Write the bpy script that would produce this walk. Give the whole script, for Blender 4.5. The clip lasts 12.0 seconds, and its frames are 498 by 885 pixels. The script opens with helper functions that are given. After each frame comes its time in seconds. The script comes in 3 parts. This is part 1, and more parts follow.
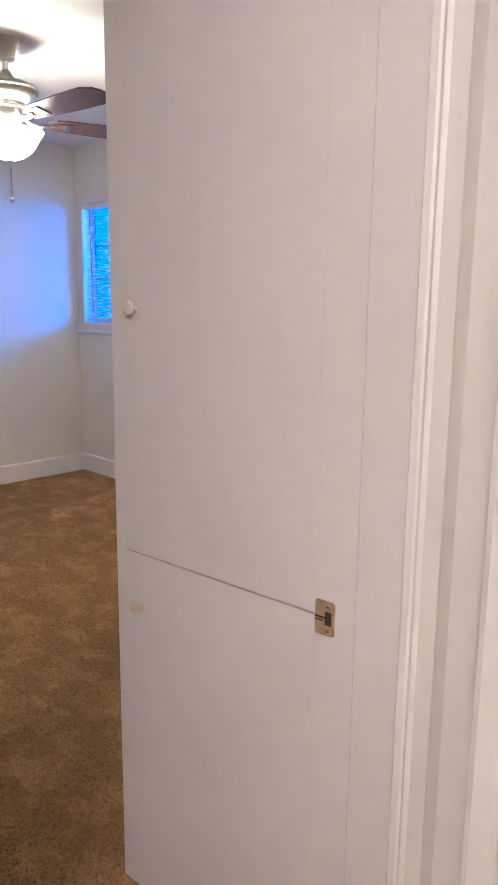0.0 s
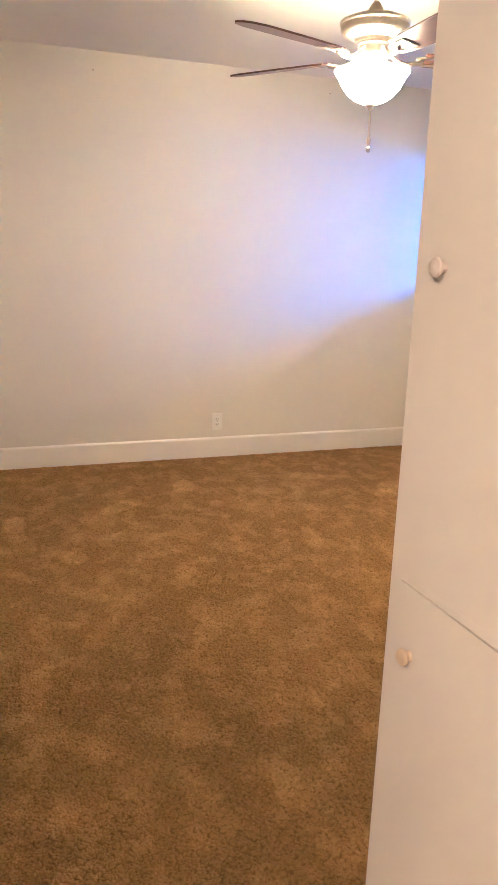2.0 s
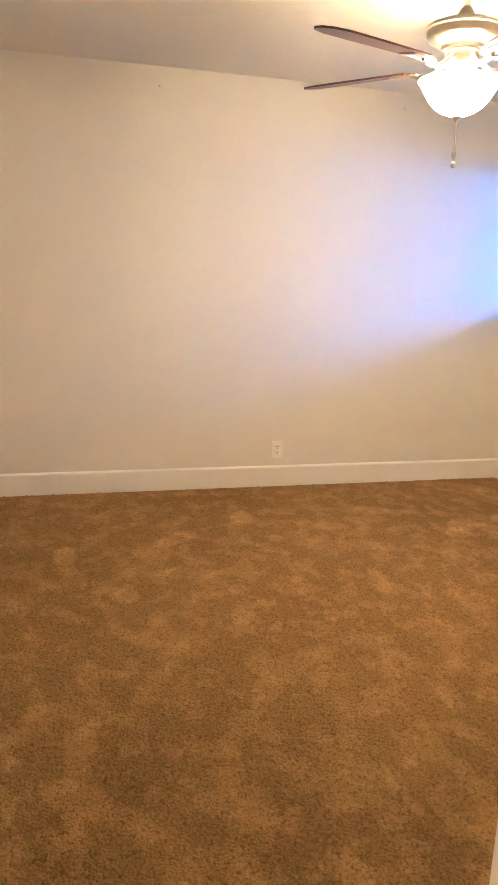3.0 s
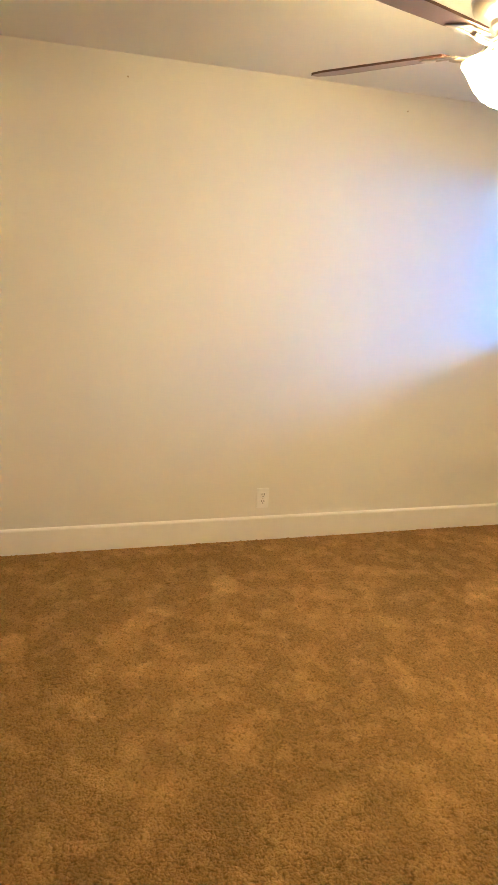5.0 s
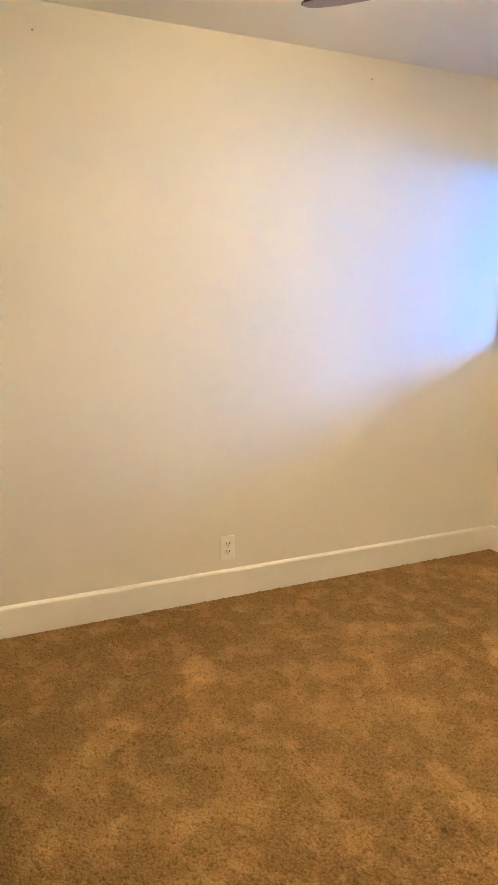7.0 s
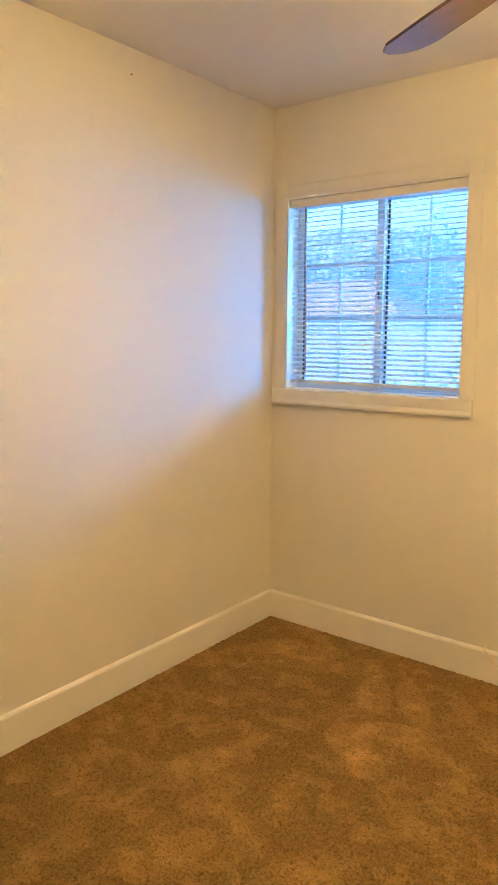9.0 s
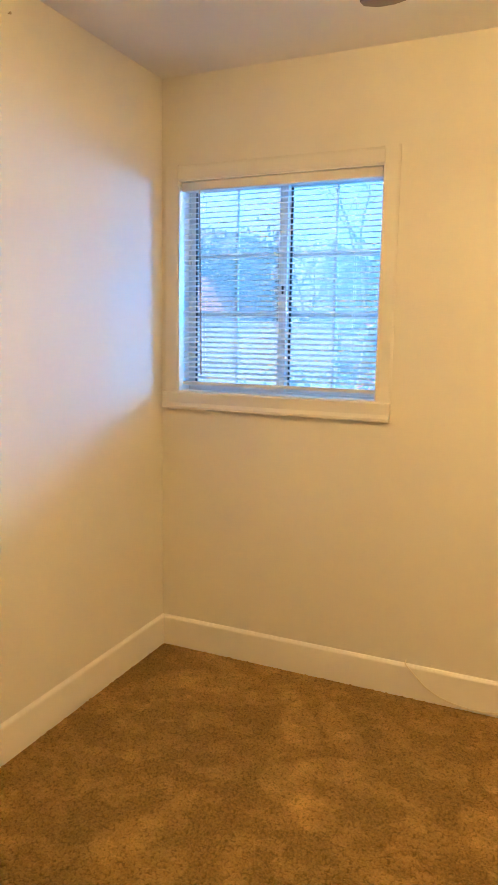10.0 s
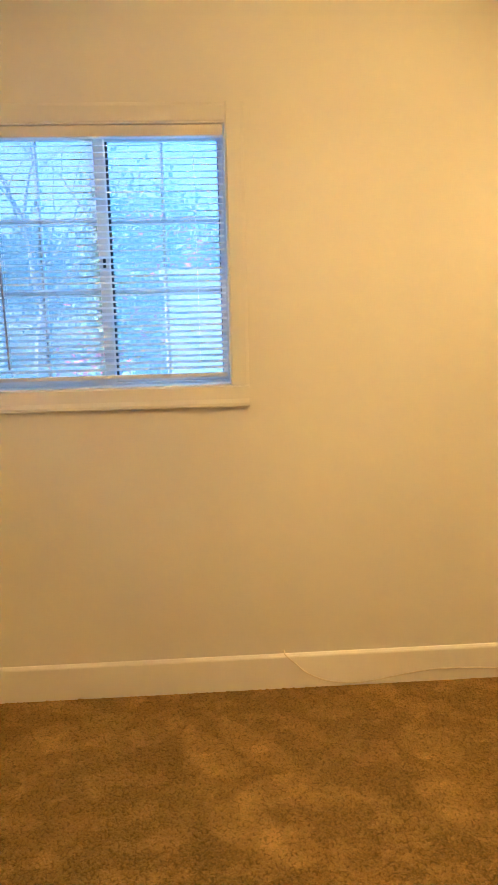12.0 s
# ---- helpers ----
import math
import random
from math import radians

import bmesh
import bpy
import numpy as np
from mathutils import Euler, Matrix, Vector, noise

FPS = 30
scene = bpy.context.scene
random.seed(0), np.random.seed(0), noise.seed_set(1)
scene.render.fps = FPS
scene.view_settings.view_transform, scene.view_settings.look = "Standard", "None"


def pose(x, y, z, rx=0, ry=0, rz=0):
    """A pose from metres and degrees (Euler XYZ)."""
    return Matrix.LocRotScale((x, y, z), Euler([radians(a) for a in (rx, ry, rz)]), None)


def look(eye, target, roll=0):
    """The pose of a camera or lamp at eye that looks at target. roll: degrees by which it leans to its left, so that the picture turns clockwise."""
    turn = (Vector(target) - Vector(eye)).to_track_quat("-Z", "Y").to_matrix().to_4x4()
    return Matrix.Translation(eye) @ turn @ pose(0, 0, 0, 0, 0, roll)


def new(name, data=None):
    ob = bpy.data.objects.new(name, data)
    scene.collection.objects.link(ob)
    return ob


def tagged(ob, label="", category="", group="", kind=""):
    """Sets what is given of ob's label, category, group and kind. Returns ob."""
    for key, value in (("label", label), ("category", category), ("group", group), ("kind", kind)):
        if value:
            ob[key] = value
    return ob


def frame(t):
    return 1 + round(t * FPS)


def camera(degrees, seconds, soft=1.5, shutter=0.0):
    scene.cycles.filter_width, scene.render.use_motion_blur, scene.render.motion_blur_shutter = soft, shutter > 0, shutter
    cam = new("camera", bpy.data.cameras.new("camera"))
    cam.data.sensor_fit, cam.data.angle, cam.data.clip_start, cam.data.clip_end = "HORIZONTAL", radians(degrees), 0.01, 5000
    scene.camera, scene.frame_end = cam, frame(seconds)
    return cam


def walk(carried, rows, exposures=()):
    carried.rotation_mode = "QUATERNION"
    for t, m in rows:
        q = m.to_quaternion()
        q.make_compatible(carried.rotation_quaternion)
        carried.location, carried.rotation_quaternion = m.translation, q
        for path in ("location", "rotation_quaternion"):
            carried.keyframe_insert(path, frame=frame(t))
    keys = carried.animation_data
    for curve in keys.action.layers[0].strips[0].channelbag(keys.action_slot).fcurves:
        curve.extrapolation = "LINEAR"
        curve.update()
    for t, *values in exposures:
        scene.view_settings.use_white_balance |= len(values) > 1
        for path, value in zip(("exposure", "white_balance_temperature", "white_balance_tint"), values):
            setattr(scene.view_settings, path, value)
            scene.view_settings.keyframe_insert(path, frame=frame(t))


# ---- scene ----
cam = camera(37.6, 12.0)
PATH = [
    (0, (-1.37, 0.782, 1.343), (-2.731, 2.196, 0.961), 0.6),
    (0.5, (-1.404, 0.795, 1.349), (-2.899, 2.059, 0.941), 0.7),
    (1, (-1.478, 0.912, 1.355), (-3.113, 1.972, 0.904), 0.7),
    (1.5, (-1.549, 1.038, 1.337), (-3.297, 1.888, 0.867), 1.2),
    (2, (-1.602, 1.08, 1.333), (-3.445, 1.681, 0.839), 1.7),
    (2.5, (-1.694, 1.089, 1.331), (-3.574, 1.574, 0.853), 1.8),
    (3, (-1.838, 1.097, 1.345), (-3.731, 1.56, 0.894), 2.1),
    (3.2, (-1.896, 1.109, 1.341), (-3.791, 1.571, 0.9), 2.2),
    (4.8, (-2.443, 1.141, 1.379), (-4.31, 1.717, 0.953), 2.7),
    (5, (-2.497, 1.125, 1.381), (-4.37, 1.696, 0.973), 2.6),
    (5.5, (-2.628, 1.122, 1.373), (-4.508, 1.678, 0.974), 2.6),
    (6, (-2.841, 1.162, 1.378), (-4.749, 1.624, 0.992), 2.8),
    (6.5, (-3.013, 1.174, 1.38), (-4.926, 1.591, 0.969), 2.9),
    (7, (-3.261, 1.123, 1.395), (-5.048, 1.928, 1.0), 0.3),
    (7.5, (-3.445, 1.089, 1.39), (-5.085, 2.173, 1.025), -0.4),
    (7.7, (-3.55, 1.087, 1.393), (-5.137, 2.252, 1.04), -0.2),
    (9.3, (-4.329, 1.141, 1.431), (-5.422, 2.788, 1.126), 0.5),
    (9.5, (-4.43, 1.162, 1.437), (-5.424, 2.868, 1.123), 0.7),
    (10, (-4.631, 1.23, 1.413), (-5.443, 3.034, 1.116), 0.9),
    (10.5, (-4.83, 1.277, 1.419), (-5.435, 3.161, 1.131), 0.9),
    (11, (-5.095, 1.275, 1.437), (-5.467, 3.212, 1.11), -0.0),
    (11.5, (-5.318, 1.3, 1.424), (-5.453, 3.265, 1.074), -1.0),
    (12, (-5.472, 1.409, 1.415), (-5.329, 3.372, 1.059), -1.4),
]
EXPOSURES = [
    (0.0, 3.16, 3640, 26),
    (1.0, 3.46, 3920, 30),
    (2.5, 3.90, 4320, 28),
    (5.0, 3.85, 4720, 15),
    (6.5, 3.90, 4440, 17),
    (7.5, 3.68, 4600, 15),
    (9.5, 3.47, 5700, 17),
    (12.0, 3.48, 5900, 17),
]
walk(cam, [(t, look(eye, target, roll)) for t, eye, target, roll in PATH], EXPOSURES)


# ---- world, lamps ----
SUN_EL, SUN_AZ = 20.0, 265.0
world = bpy.data.worlds.new("world")
scene.world = world
world.use_nodes = True
wn = world.node_tree
sky = wn.nodes.new("ShaderNodeTexSky")
sky.sky_type = "NISHITA"
sky.sun_disc = False
sky.sun_elevation, sky.sun_rotation = radians(SUN_EL), radians(SUN_AZ)
sky.air_density, sky.dust_density, sky.ozone_density = 0.4, 5.0, 6.0
wn.links.new(sky.outputs[0], wn.nodes["Background"].inputs[0])
wn.nodes["Background"].inputs[1].default_value = 0.074

sun = new("sun", bpy.data.lights.new("sun", "SUN"))
sun.data.energy, sun.data.angle, sun.data.color = 0.5, radians(12), (1.0, 0.93, 0.84)
sun.rotation_euler = (radians(90 - SUN_EL), 0, radians(180 - SUN_AZ))

FAN = Vector((-4.53, 2.51, 2.44))
bulb = new("fan_bulb", bpy.data.lights.new("fan_bulb", "POINT"))
bulb.data.energy, bulb.data.color, bulb.data.shadow_soft_size = 0.5, (1.0, 0.60, 0.16), 0.05
bulb.location = FAN + Vector((0, 0.02, -0.42))

# added unseen area lamp beside the window outdoors, in place of north-east sky light
sky_lamp = new("added_sky_lamp", bpy.data.lights.new("added_sky_lamp", "AREA"))
sky_lamp.data.shape, sky_lamp.data.size, sky_lamp.data.size_y = "RECTANGLE", 0.9, 0.6
sky_lamp.data.energy, sky_lamp.data.color = 7.4, (0.07, 0.48, 1.0)
sky_lamp.matrix_world = look((-4.70, 5.75, 1.75), (-6.2, 3.35, 1.50))

# unseen lamp, assumed because the hall casing looks lit; added to brighten the cabinet
assumed_hall_bulb = new("assumed_hall_bulb", bpy.data.lights.new("assumed_hall_bulb", "POINT"))
assumed_hall_bulb.data.energy, assumed_hall_bulb.data.color, assumed_hall_bulb.data.shadow_soft_size = 10.0, (1.0, 0.60, 0.205), 0.09
assumed_hall_bulb.location = (-0.85, -0.15, 2.30)


# ---- materials ----
def material(name, color, rough=0.5, metal=0.0, second=None, scale=6.0, grain=120.0, bump=0.05, depth=0.002,
             mixing=0.5, vary=0.0, detail=4.0, stretch=(1, 1, 1)):
    """A surface with broad patches of a second tone, fine grain and relief, at true size."""
    m = bpy.data.materials.new(name)
    m.use_nodes = True
    n, l = m.node_tree.nodes, m.node_tree.links
    p = n["Principled BSDF"]
    p.inputs["Roughness"].default_value = rough
    p.inputs["Metallic"].default_value = metal
    geo = n.new("ShaderNodeNewGeometry")
    mp = n.new("ShaderNodeMapping")
    mp.inputs["Scale"].default_value = stretch
    l.new(geo.outputs["Position"], mp.inputs["Vector"])
    big = n.new("ShaderNodeTexNoise")
    big.inputs["Scale"].default_value, big.inputs["Detail"].default_value = scale, detail
    l.new(mp.outputs[0], big.inputs["Vector"])
    ramp = n.new("ShaderNodeMapRange")
    ramp.inputs["From Min"].default_value, ramp.inputs["From Max"].default_value = 0.35, 0.65
    ramp.inputs["To Max"].default_value = mixing
    l.new(big.outputs["Fac"], ramp.inputs["Value"])
    mix = n.new("ShaderNodeMix")
    mix.data_type = "RGBA"
    second = second or tuple(c * 0.9 for c in color)
    mix.inputs["A"].default_value, mix.inputs["B"].default_value = (*color, 1), (*second, 1)
    l.new(ramp.outputs[0], mix.inputs["Factor"])
    out = mix.outputs["Result"]
    if vary:
        info = n.new("ShaderNodeObjectInfo")
        hsv = n.new("ShaderNodeHueSaturation")
        mr = n.new("ShaderNodeMapRange")
        mr.inputs["To Min"].default_value, mr.inputs["To Max"].default_value = 1 - vary, 1 + vary
        l.new(info.outputs["Random"], mr.inputs["Value"])
        l.new(mr.outputs[0], hsv.inputs["Value"])
        l.new(out, hsv.inputs["Color"])
        out = hsv.outputs[0]
    l.new(out, p.inputs["Base Color"])
    fine = n.new("ShaderNodeTexNoise")
    fine.inputs["Scale"].default_value, fine.inputs["Detail"].default_value = grain, 3
    l.new(mp.outputs[0], fine.inputs["Vector"])
    b = n.new("ShaderNodeBump")
    b.inputs["Strength"].default_value, b.inputs["Distance"].default_value = bump, depth
    l.new(fine.outputs["Fac"], b.inputs["Height"])
    l.new(b.outputs[0], p.inputs["Normal"])
    return m


MARKS = (
    (-5.65, 2.00, 0.125, 0.060, -16, 0.22), (-5.22, 1.04, 0.115, 0.055, 4, 0.22), (-4.74, 1.29, 0.080, 0.060, 15, 0.17),
    (-5.70, 2.81, 0.110, 0.070, 60, 0.16), (-5.46, 2.47, 0.100, 0.060, 80, 0.15), (-5.21, 2.32, 0.160, 0.060, 75, 0.12),
    (-5.37, 1.59, 0.160, 0.060, -45, 0.14), (-5.17, 1.44, 0.110, 0.070, 30, 0.14), (-5.00, 1.39, 0.140, 0.080, 70, 0.10),
    (-4.93, 1.60, 0.170, 0.060, 80, 0.10), (-6.05, 3.69, 0.150, 0.070, 55, 0.15), (-5.87, 3.75, 0.160, 0.075, 35, 0.15),
    (-5.47, 3.58, 0.150, 0.068, -62, 0.19), (-5.32, 3.61, 0.165, 0.058, -52, 0.18), (-5.38, 3.23, 0.120, 0.078, -50, 0.20),
    (-5.28, 3.37, 0.130, 0.062, 25, 0.18), (-5.26, 3.13, 0.090, 0.060, -40, 0.13), (-4.75, 3.54, 0.120, 0.080, -60, 0.16),
    (-4.78, 3.27, 0.110, 0.070, -70, 0.15), (-5.15, 3.69, 0.100, 0.040, -50, 0.13),
)


def carpet_material():
    """Cut-pile carpet: tuft grain, shade of the pile brushed to and fro in patches."""
    m = bpy.data.materials.new("carpet")
    m.use_nodes = True
    n, l = m.node_tree.nodes, m.node_tree.links
    p = n["Principled BSDF"]
    p.inputs["Roughness"].default_value = 0.95
    p.inputs["Specular IOR Level"].default_value = 0.1
    p.inputs["Sheen Weight"].default_value = 0.06
    p.inputs["Sheen Roughness"].default_value = 0.6
    p.inputs["Sheen Tint"].default_value = (0.9, 0.75, 0.55, 1)
    geo = n.new("ShaderNodeNewGeometry")

    def nz(scale, detail, rough=0.5, distort=0.0, turn=0.0, stretch=(1, 1, 1)):
        mp = n.new("ShaderNodeMapping")
        mp.inputs["Rotation"].default_value = (0, 0, radians(turn))
        mp.inputs["Scale"].default_value = stretch
        l.new(geo.outputs["Position"], mp.inputs["Vector"])
        t = n.new("ShaderNodeTexNoise")
        t.inputs["Scale"].default_value, t.inputs["Detail"].default_value = scale, detail
        t.inputs["Roughness"].default_value, t.inputs["Distortion"].default_value = rough, distort
        l.new(mp.outputs[0], t.inputs["Vector"])
        return t.outputs["Fac"]

    def rng(v, a, b, c=0.0, d=1.0):
        r = n.new("ShaderNodeMapRange")
        for k, val in (("From Min", a), ("From Max", b), ("To Min", c), ("To Max", d)):
            r.inputs[k].default_value = val
        l.new(v, r.inputs["Value"])
        return r.outputs[0]

    def op(kind, a, b):
        o = n.new("ShaderNodeMath")
        o.operation = kind
        for i, v in enumerate((a, b)):
            if isinstance(v, float):
                o.inputs[i].default_value = v
            else:
                l.new(v, o.inputs[i])
        return o.outputs[0]

    patch = rng(nz(8.0, 4, 0.55, 0.1, 25, (1, 1.15, 1)), 0.52, 0.58)
    strokes = rng(nz(5.0, 3, 0.55, 0.1, -35, (1, 1.2, 1)), 0.52, 0.58)
    broad = rng(nz(1.1, 2), 0.35, 0.65)
    tuft = nz(120, 4, 0.75)
    tuft_mid = nz(55, 3, 0.6)
    sep = n.new("ShaderNodeSeparateXYZ")
    l.new(geo.outputs["Position"], sep.inputs[0])
    val = op("ADD", op("MULTIPLY", patch, 0.15), op("MULTIPLY", strokes, 0.12))
    # dents where furniture stood, and footprints: centre, half length, half width, turn, strength
    for cx, cy, la, lb, turn, k in MARKS:
        mp = n.new("ShaderNodeMapping")
        mp.vector_type = "TEXTURE"
        mp.inputs["Location"].default_value = (cx, cy, 0)
        mp.inputs["Rotation"].default_value = (0, 0, radians(turn))
        mp.inputs["Scale"].default_value = (la, lb, 1)
        l.new(geo.outputs["Position"], mp.inputs["Vector"])
        ln = n.new("ShaderNodeVectorMath")
        ln.operation = "LENGTH"
        l.new(mp.outputs[0], ln.inputs[0])
        val = op("ADD", val, op("MULTIPLY", rng(op("ADD", ln.outputs["Value"], op("MULTIPLY", tuft_mid, 0.5)), 1.38, 1.18), k))
    val = op("ADD", val, op("MULTIPLY", broad, 0.10))
    val = op("ADD", val, op("MULTIPLY", rng(tuft, 0.25, 0.75), 0.42))
    val = op("ADD", val, op("MULTIPLY", rng(tuft_mid, 0.3, 0.7), 0.16))
    ramp = n.new("ShaderNodeValToRGB")
    ramp.color_ramp.elements[0].position, ramp.color_ramp.elements[0].color = 0.1, (0.232, 0.132, 0.033, 1)
    ramp.color_ramp.elements[1].position, ramp.color_ramp.elements[1].color = 0.92, (0.77, 0.460, 0.138, 1)
    l.new(val, ramp.inputs[0])
    # separate tufts; the shade between them is painted dark, here closed and there open
    wob = n.new("ShaderNodeTexNoise")
    wob.inputs["Scale"].default_value, wob.inputs["Detail"].default_value = 60, 2
    l.new(geo.outputs["Position"], wob.inputs["Vector"])
    bend = n.new("ShaderNodeVectorMath")
    bend.operation = "MULTIPLY_ADD"
    bend.inputs[1].default_value = (0.014, 0.014, 0.0)
    l.new(wob.outputs["Color"], bend.inputs[0])
    l.new(geo.outputs["Position"], bend.inputs[2])
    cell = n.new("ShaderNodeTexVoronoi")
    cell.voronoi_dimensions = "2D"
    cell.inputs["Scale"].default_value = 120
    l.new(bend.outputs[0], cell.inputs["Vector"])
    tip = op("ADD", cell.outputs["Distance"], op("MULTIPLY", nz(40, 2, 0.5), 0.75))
    gap_shade = n.new("ShaderNodeMix")
    gap_shade.data_type = "RGBA"
    gap_shade.inputs["A"].default_value = (0.115, 0.062, 0.015, 1)
    l.new(ramp.outputs[0], gap_shade.inputs["B"])
    l.new(rng(tip, 1.22, 0.84, 0.50, 1.0), gap_shade.inputs["Factor"])
    l.new(gap_shade.outputs["Result"], p.inputs["Base Color"])
    h = op("SUBTRACT", op("ADD", tuft, op("MULTIPLY", tuft_mid, 0.8)), op("MULTIPLY", tip, 0.8))
    b = n.new("ShaderNodeBump")
    b.inputs["Strength"].default_value, b.inputs["Distance"].default_value = 0.9, 0.014
    l.new(h, b.inputs["Height"])
    l.new(b.outputs[0], p.inputs["Normal"])
    return m


def glow_material(name, color, strength):
    m = bpy.data.materials.new(name)
    m.use_nodes = True
    p = m.node_tree.nodes["Principled BSDF"]
    p.inputs["Base Color"].default_value = (0.9, 0.88, 0.84, 1)
    p.inputs["Roughness"].default_value = 0.35
    p.inputs["Emission Color"].default_value = (*color, 1)
    p.inputs["Emission Strength"].default_value = strength
    return m


def glass_material():
    m = bpy.data.materials.new("window_glass")
    m.use_nodes = True
    n, l = m.node_tree.nodes, m.node_tree.links
    n.remove(n["Principled BSDF"])
    clear, gloss, mix, fr = (n.new(k) for k in ("ShaderNodeBsdfTransparent", "ShaderNodeBsdfGlossy", "ShaderNodeMixShader", "ShaderNodeFresnel"))
    clear.inputs[0].default_value = (0.95, 0.98, 0.97, 1)
    gloss.inputs["Roughness"].default_value = 0.02
    fr.inputs["IOR"].default_value = 1.45
    l.new(fr.outputs[0], mix.inputs[0])
    l.new(clear.outputs[0], mix.inputs[1])
    l.new(gloss.outputs[0], mix.inputs[2])
    # translucent share puts the glare haze over the view into the pane
    veil, veil_mix = n.new("ShaderNodeBsdfTranslucent"), n.new("ShaderNodeMixShader")
    veil.inputs[0].default_value = (0.85, 0.88, 0.9, 1)
    veil_mix.inputs[0].default_value = 0.20
    l.new(mix.outputs[0], veil_mix.inputs[1])
    l.new(veil.outputs[0], veil_mix.inputs[2])
    l.new(veil_mix.outputs[0], n["Material Output"].inputs["Surface"])
    return m


WALL = material("wall_paint", (0.77, 0.75, 0.69), 0.6, second=(0.74, 0.72, 0.66), scale=1.6, grain=160, bump=0.12, depth=0.0015)
CEIL = material("ceiling_paint", (0.78, 0.775, 0.76), 0.75, second=(0.74, 0.735, 0.72), scale=2.0, grain=90, bump=0.18, depth=0.002)
TRIM = material("trim_paint", (0.87, 0.855, 0.81), 0.3, second=(0.84, 0.82, 0.77), scale=5, grain=60, bump=0.05)
DOORPAINT = material("cabinet_paint", (0.79, 0.765, 0.735), 0.42, second=(0.75, 0.72, 0.69), scale=2.6, grain=45, bump=0.06, depth=0.0015)
KNOB = material("knob_paint", (0.74, 0.62, 0.45), 0.4, second=(0.58, 0.44, 0.28), scale=60, grain=200)
BRASS = material("brass", (0.80, 0.68, 0.36), 0.38, 0.75, second=(0.60, 0.48, 0.22), scale=70, grain=250, bump=0.1)
DARK = material("dark_recess", (0.05, 0.035, 0.025), 0.8)
NICKEL = material("brushed_nickel", (0.58, 0.55, 0.48), 0.28, 1.0, second=(0.46, 0.43, 0.37), scale=20, grain=220, bump=0.05)
BLADE = material("blade_wood", (0.11, 0.055, 0.034), 0.33, second=(0.06, 0.028, 0.018), scale=9, grain=70, bump=0.08, stretch=(1, 1, 6))
PLASTIC = material("white_plastic", (0.86, 0.85, 0.82), 0.35, scale=20)
NAIL = material("painted_nail", (0.46, 0.39, 0.29), 0.5, scale=40)
SLOT = material("outlet_slot", (0.04, 0.035, 0.03), 0.6)
VINYL = material("window_vinyl", (0.78, 0.80, 0.80), 0.4, scale=8)
SLAT = material("slat_white", (0.91, 0.92, 0.93), 0.45, second=(0.88, 0.89, 0.90), scale=4, grain=50, vary=0.03)
sn, sl_ = SLAT.node_tree.nodes, SLAT.node_tree.links
thru, both = sn.new("ShaderNodeBsdfTranslucent"), sn.new("ShaderNodeMixShader")
thru.inputs[0].default_value = (0.93, 0.93, 0.93, 1)
both.inputs[0].default_value = 0.62
sl_.new(sn["Principled BSDF"].outputs[0], both.inputs[1])
sl_.new(thru.outputs[0], both.inputs[2])
sl_.new(both.outputs[0], sn["Material Output"].inputs["Surface"])
WAND = material("smoky_plastic", (0.34, 0.31, 0.31), 0.3, scale=20)
RAIL = material("blind_rail", (0.78, 0.75, 0.70), 0.45, scale=8)
SCREEN = material("window_seal", (0.03, 0.04, 0.05), 0.7)
GLASS = glass_material()
CARPET = carpet_material()
CORD = material("cable_white", (0.76, 0.70, 0.58), 0.5, scale=30)
BOWL = glow_material("frosted_bowl", (1.0, 0.61, 0.17), 11.0)
DOME = glow_material("assumed_dome", (1.0, 0.66, 0.28), 2.0)
STUCCO = material("stucco", (0.55, 0.50, 0.46), 0.9, second=(0.48, 0.43, 0.40), scale=3, grain=60, bump=0.4, depth=0.01)
ROOFTILE = material("roof_tile", (0.32, 0.14, 0.09), 0.8, second=(0.24, 0.10, 0.07), scale=4, grain=30, vary=0.15)
GRASS = material("lawn", (0.10, 0.13, 0.06), 0.9, second=(0.16, 0.15, 0.08), scale=0.6, grain=30, bump=0.6, depth=0.03)
ASPHALT = material("asphalt", (0.07, 0.07, 0.075), 0.85, second=(0.05, 0.05, 0.055), scale=0.8, grain=60, bump=0.3, depth=0.01)
CONCRETE = material("concrete", (0.46, 0.44, 0.42), 0.85, second=(0.38, 0.36, 0.34), scale=1.2, grain=50, bump=0.3, depth=0.006)
WHITEWALL = material("white_masonry", (0.58, 0.58, 0.60), 0.8, second=(0.50, 0.50, 0.53), scale=1.5, grain=60, bump=0.25, depth=0.005)
BARK = material("bark", (0.16, 0.13, 0.11), 0.9, second=(0.09, 0.07, 0.06), scale=12, grain=40, bump=0.6, depth=0.02)
LEAF = material("leaf", (0.12, 0.26, 0.10), 0.55, second=(0.18, 0.30, 0.11), scale=3, grain=40)
PINE = material("far_foliage", (0.11, 0.18, 0.10), 0.7, second=(0.15, 0.20, 0.11), scale=1.0, grain=10)
PETAL = material("petal", (0.70, 0.06, 0.10), 0.6, second=(0.75, 0.14, 0.18), scale=9)
HILL = material("hill_scrub", (0.27, 0.30, 0.26), 0.95, second=(0.34, 0.32, 0.27), scale=0.03, grain=0.6, bump=0.8, depth=1.5)
DARKGLASS = material("dark_glass", (0.03, 0.04, 0.05), 0.1)


